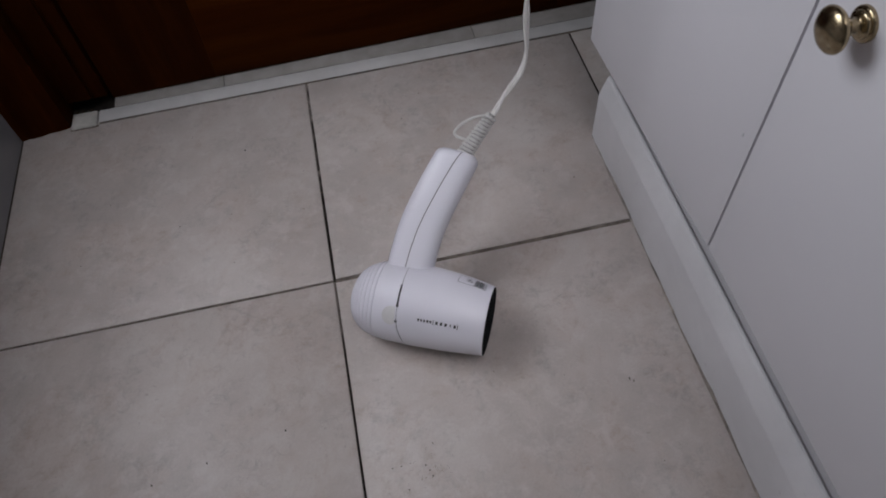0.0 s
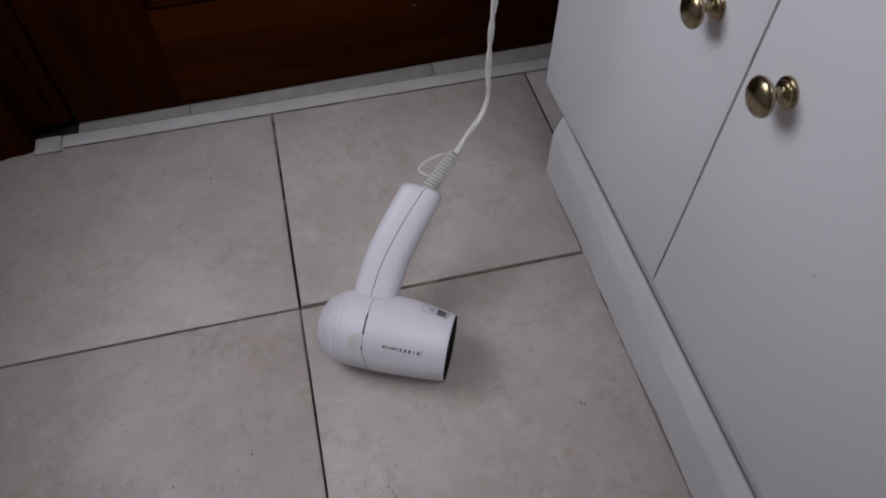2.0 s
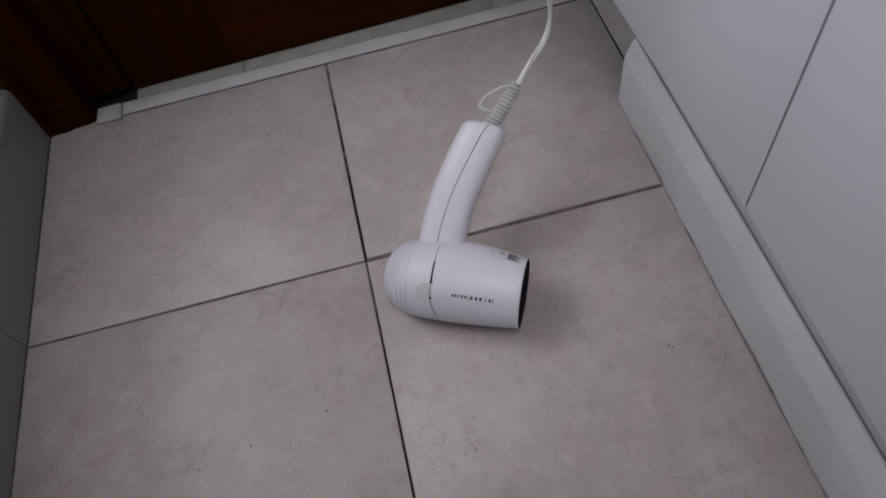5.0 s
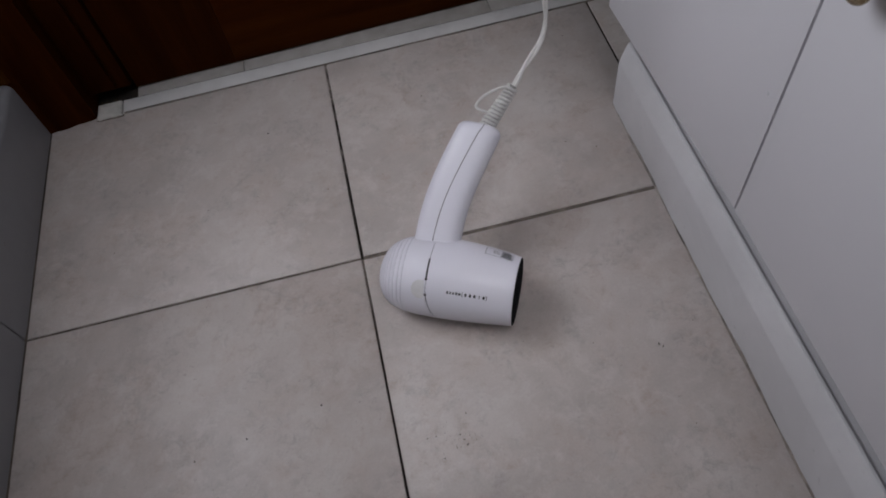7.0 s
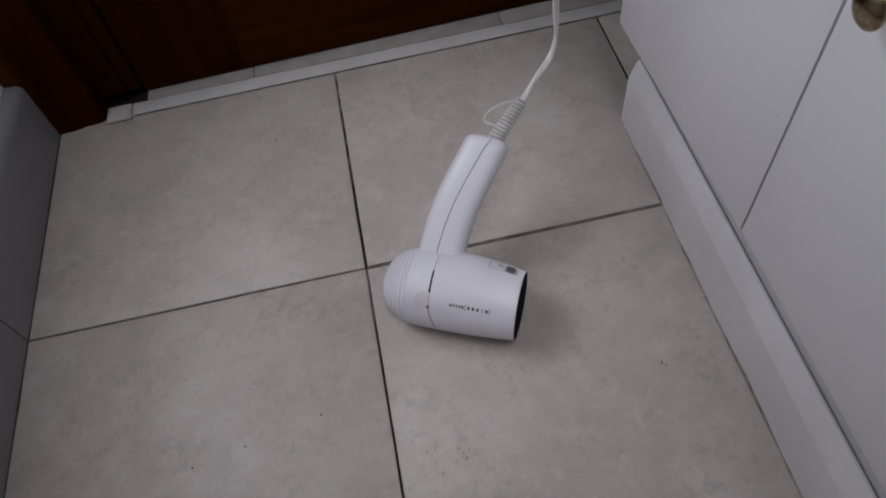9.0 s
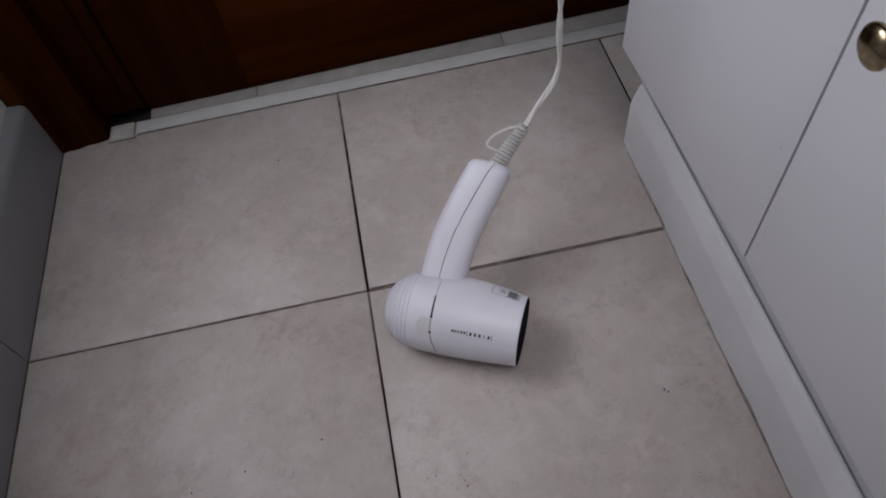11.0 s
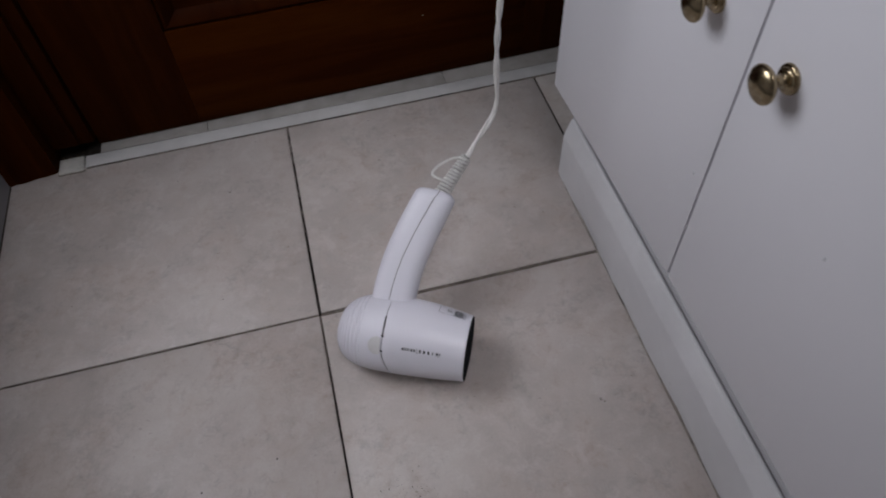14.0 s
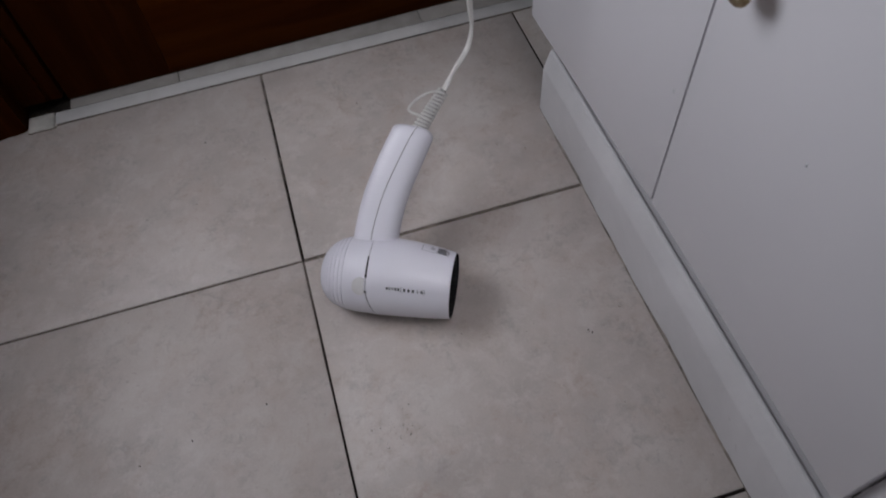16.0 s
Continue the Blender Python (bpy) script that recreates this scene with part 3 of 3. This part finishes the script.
    part("handle", loft(bm, rings), PLASTIC, dryer, "curved white plastic handle", m, 60)
    # seam line along the handle
    bm = bmesh.new()
    seam = []
    for i, p in enumerate(line[3:]):
        t = (i + 3) / (count - 1)
        along = (line[min(i + 4, count - 1)] - line[i + 2]).normalized()
        across = Vector((along.y, -along.x, 0))
        c = -0.10 * (1 - t) ** 0.8 + 0.13 * t
        deep = 0.0188 + 0.006 * max(0.0, 1 - t / 0.12) ** 2 - 0.0022 * t
        wide = 0.0246 + 0.009 * max(0.0, 1 - t / 0.14) ** 2 - 0.0014 * t
        s = (1 - abs(c) ** (2 / 0.70)) ** 0.35
        seam.append(p + across * (wide * c) + Vector((0, 0, deep * s + 0.0001 + 0.0003 * t)))
    across = Vector((end_dir.y, -end_dir.x, 0))
    seam += [last + end_dir * 0.0056 + across * 0.0056 + Vector((0, 0, 0.0154)), last + end_dir * 0.0093 + across * 0.0064 + Vector((0, 0, 0.0112))]
    sweep(bm, seam, 0.00036, 6)
    part("handle_seam", bm, SEAM, dryer, "thin dark joint along the handle", m)
    # clips in the seam, push button
    bm = bmesh.new()
    for t0, t1, du in ((0.06, 0.55, 0.0009), (0.02, 0.07, 0.0014), (-0.36, -0.32, 0.0014)):
        u = seam_u((t0 + t1) / 2)
        patch(bm, u - du, u + du, t0, t1, 0.0002, 3)
    part("clip", bm, BLACK, dryer, "black clips in the barrel's seam", m)
    bm = bmesh.new()
    cu, ct = 0.0395, -0.22
    rows = []
    for f, o in ((1.0, -0.0008), (0.97, 0.0003), (0.86, 0.0006), (0.4, 0.0007), (0.05, 0.0007)):
        rows.append([on_body(min(cu + 0.0092 * f * math.cos(a), 0.0440), ct + 0.24 * f * math.sin(a), o) for a in (2 * math.pi * k / 28 for k in range(28))])
    loft(bm, rows)
    part("button", bm, BUTTON, dryer, "small yellowed oval push button", m)
    # marks of the maker as plain bars between two brackets, upside down
    bm = bmesh.new()
    t_mid = -0.19
    h = 0.042
    for u, s in ((0.1088, -1), (0.0840, 1)):
        patch(bm, u - 0.0003, u + 0.0003, t_mid - h * 1.35, t_mid + h * 1.35)
        for e in (-1.35, 1.35):
            ua, ub = sorted((u, u + s * 0.0012))
            patch(bm, ua, ub, t_mid + h * e - 0.004, t_mid + h * e + 0.004)
    for k in range(5):
        u = 0.1062 - k * 0.0046
        patch(bm, u - (0.0006 if k == 1 else 0.0013), u + (0.0003 if k == 1 else 0.0009), t_mid - h * 0.95, t_mid + h * 0.95)
    for k in range(5):
        u = 0.0815 - k * 0.0031
        patch(bm, u - 0.0011, u + (0.0004 if k in (2, 3) else 0.0009), t_mid - h * 0.8, t_mid + h * 0.8)
    part("printed_mark", bm, INK, dryer, "row of small dark printed bars", m)
    # clear sticker: outline and a block of marks
    bm = bmesh.new()
    ua, ub, ta, tb = 0.0985, 0.1275, 1.02, 1.40
    for d in ((ua, ub, ta, ta + 0.010), (ua, ub, tb - 0.010, tb), (ua, ua + 0.0004, ta, tb), (ub - 0.0004, ub, ta, tb)):
        patch(bm, *d)
    for k in range(6):
        patch(bm, 0.1150 + 0.0006 * (k % 2), 0.1262 - 0.0008 * (k % 3), ta + 0.03 + k * 0.055, ta + 0.066 + k * 0.055, 0.0004)
    for k in range(3):
        patch(bm, 0.1065, 0.1135 - 0.001 * k, ta + 0.13 + k * 0.06, ta + 0.15 + k * 0.06, 0.0004)
    part("sticker", bm, GREY_INK, dryer, "outlined sticker with small grey marks", m)
    # strain relief: tapered sleeve with rings
    s0, s1 = Vector((0.0795, 0.1660, 0.0)), Vector((0.1020, 0.2110, 0.0))
    bm = bmesh.new()
    sweep(bm, [s0 + (s1 - s0) * f for f in (0, 0.5, 1)], [0.0066, 0.0056, 0.0034], 14)
    part("relief_sleeve", bm, SLEEVE, dryer, m=m)
    bm = bmesh.new()
    along = (s1 - s0).normalized()
    q = along.to_track_quat("Z", "Y").to_matrix().to_4x4()
    coil = []
    turns, per = 12, 16
    for k in range(turns * per + 1):
        f = k / (turns * per)
        t = 2 * math.pi * k / per
        R = 0.0076 - 0.0024 * f
        coil.append(s0 + (s1 - s0) * (0.02 + 0.95 * f) + q @ Vector((R * math.cos(t), R * math.sin(t), 0)))
    sweep(bm, coil, 0.00165, 7)
    part("strain_relief", bm, RELIEF, dryer, "ribbed pale rubber strain relief", m)
    bm = bmesh.new()
    sweep(bm, spline([(0.0990, 0.2095, 0.002), (0.0870, 0.2065, 0.0035), (0.0735, 0.1975, 0.004), (0.0668, 0.1885, 0.004), (0.0690, 0.1840, 0.004), (0.0775, 0.1818, 0.004), (0.0870, 0.1800, 0.003)], 8), 0.0016, 8)
    part("hanging_loop", bm, RELIEF, dryer, "pale rubber hanging loop", m)
    # two-core cable, twisted, rising to the countertop
    inv = (Matrix.Translation(dryer.location) @ m).inverted()
    start = FRAME @ s1
    path = spline([start - (FRAME.to_3x3() @ along) * 0.006, start + (FRAME.to_3x3() @ along) * 0.004, (0.2150, 0.0580, 0.1810), (0.2255, 0.0665, 0.1855), (0.2370, 0.0755, 0.1915), (0.2435, 0.0800, 0.2030), (0.2455, 0.0805, 0.2220),
                   (0.2435, 0.0800, 0.2560), (0.2440, 0.0800, 0.3200), (0.2490, 0.0800, 0.3900), (0.2600, 0.0780, 0.5200), (0.2800, 0.0720, 0.7000), (0.3100, 0.0600, 0.8000), (0.3700, 0.0300, 0.8120), (0.5000, 0.0, 0.8030)], 16)
    bm = bmesh.new()
    length, strands, up = 0.0, ([], []), Vector((0, 1, 0))
    for i, p in enumerate(path):
        a = (path[min(i + 1, len(path) - 1)] - path[max(i - 1, 0)]).normalized()
        side = a.cross(up).normalized()
        up = side.cross(a).normalized()
        if i:
            length += (p - path[i - 1]).length
        t = length * 62.0 + 0.9 * math.sin(length * 37.0)
        o = 0.00135 * (math.cos(t) * side + math.sin(t) * up)
        strands[0].append(p + o)
        strands[1].append(p - o)
    for s in strands:
        sweep(bm, s, 0.0019, 8)
    bm.transform(inv)
    part("cable", bm, CORD, dryer, "twisted white two-core cable", m)
    return dryer


hair_dryer()


# ---- small marks ----
def specks():
    rng = random.Random(5)
    bm = bmesh.new()
    marks = [(0.288, -0.195, 0.0019, 0.0007), (0.2912, -0.1985, 0.0015, 0.0006), (-0.094, 0.237, 0.0013, 0.0012), (0.317, 0.081, 0.0010, 0.0006), (0.122, 0.240, 0.0009, 0.0008), (-0.071, -0.169, 0.0012, 0.0010), (-0.207, -0.195, 0.0011, 0.0009), (0.283, 0.10, 0.0008, 0.0005), (-0.152, -0.185, 0.0014, 0.0008)]
    for _ in range(26):
        marks.append((0.058 + rng.gauss(0, 0.013), -0.240 + rng.gauss(0, 0.009), rng.uniform(0.0002, 0.0005), 0.0002))
    marks += [(0.063, -0.236, 0.0008, 0.0007), (0.066, -0.242, 0.0008, 0.0006), (0.068, -0.248, 0.0017, 0.0005), (0.057, -0.248, 0.0024, 0.0002), (0.039, -0.232, 0.0007, 0.0006),
              (0.030, -0.232, 0.0007, 0.0006), (0.043, -0.256, 0.0008, 0.0006), (0.072, -0.240, 0.0007, 0.0003), (0.074, -0.216, 0.0008, 0.0006)]
    for _ in range(28):
        marks.append((rng.uniform(-0.38, 0.35), rng.uniform(-0.6, 0.33), rng.uniform(0.0004, 0.0008), 0.00035))
    for x, y, l, w in marks:
        a = rng.uniform(0, 6.28)
        ring = [Vector((x + math.cos(a) * l * c - math.sin(a) * w * s, y + math.sin(a) * l * c + math.cos(a) * w * s, 0)) for c, s in ((1, 0), (0.4, 0.9), (-0.7, 0.7), (-1, -0.1), (-0.3, -0.9), (0.6, -0.7))]
        loft(bm, [[p + Vector((0, 0, 0.0001)) for p in ring], [p + Vector((0, 0, 0.0006)) for p in ring]])
    tagged(part("floor_dirt", bm, DIRT), "tiny dark crumbs scattered on the tiles", "dirt", kind="stuff")


specks()


# ---- floor tiles ----
def tile_mesh(w, d):
    bm = bmesh.new()
    e, n = 0.0012, 6
    rng = random.Random(int(w * 1000 + d * 10))
    base = []
    for cx, cy, ax, ay in ((0, 0, 1, 0), (w, 0, 0, 1), (w, d, -1, 0), (0, d, 0, -1)):
        span = w if ax else d
        for k in range(n):
            base.append((cx + ax * span * k / n, cy + ay * span * k / n))
    mid = Vector((w / 2, d / 2, 0))

    def ring(inset, z, jag):
        out = []
        for x, y in base:
            j = rng.uniform(0, jag)
            out.append(Vector((min(max(x, inset + j), w - inset - j), min(max(y, inset + j), d - inset - j), z)))
        return out

    loft(bm, [ring(0, -0.009, 0), ring(0, -0.0012, 0.0003), ring(e * 0.4, -0.0004, 0.0002), ring(e, 0.0, 0.0002)])
    return mesh_of("tile", bm, TILE, True, 35)


BROWN_GROUT = plain("brown_grout", (0.185, 0.158, 0.135), 0.95, spec=0.1, vary=0.75, scale=35.0)
for dims, stuff, label in (
    ((-0.4012, -0.0012, -0.0009, 0.0011), BROWN_GROUT, "brownish worn grout joint"),
    ((0.0014, 0.3962, -0.0019, 0.0021), BROWN_GROUT, "brownish worn grout joint"),
    ((-0.0011, 0.0013, 0.0014, 0.3500), WORN_GROUT, "dark grout joint broken up by pale patches"),
    ((-0.0007, 0.0008, -0.0720, -0.0012), BROWN_GROUT, "brownish worn grout joint"),
):
    part("grout_joint", boxed(*dims, -0.006, -0.0010), stuff, floor, label)

# edges of the columns and rows: the joints differ a little in width
lines_x = [((-0.4012, -0.0014), (0.0016, 0.3962), (0.3984, 0.7980)), ((-0.4012, -0.0010), (0.0011, 0.3962), (0.3984, 0.7980))]
rows = [(((0.0014, 0.3510), (0.0024, 0.3540), (0.0024, 0.3560)), 0)]
rows.append((((-0.3986, -0.0012), (-0.3982, -0.0022), (-0.3982, -0.0022)), 1))
rows += [(((ya + 0.0016, ya + 0.3984),) * 3, 1) for ya in (-0.8, -1.2, -1.6)]
meshes = {}
for spans, which in rows:
    for (xa, xb), (ya, yb) in zip(lines_x[which], spans):
        key = (round(xb - xa, 4), round(yb - ya, 4))
        if key not in meshes:
            meshes[key] = tile_mesh(*key)
        t = new("tile", meshes[key])
        t.parent = floor
        t.location = (xa, ya, 0.0)
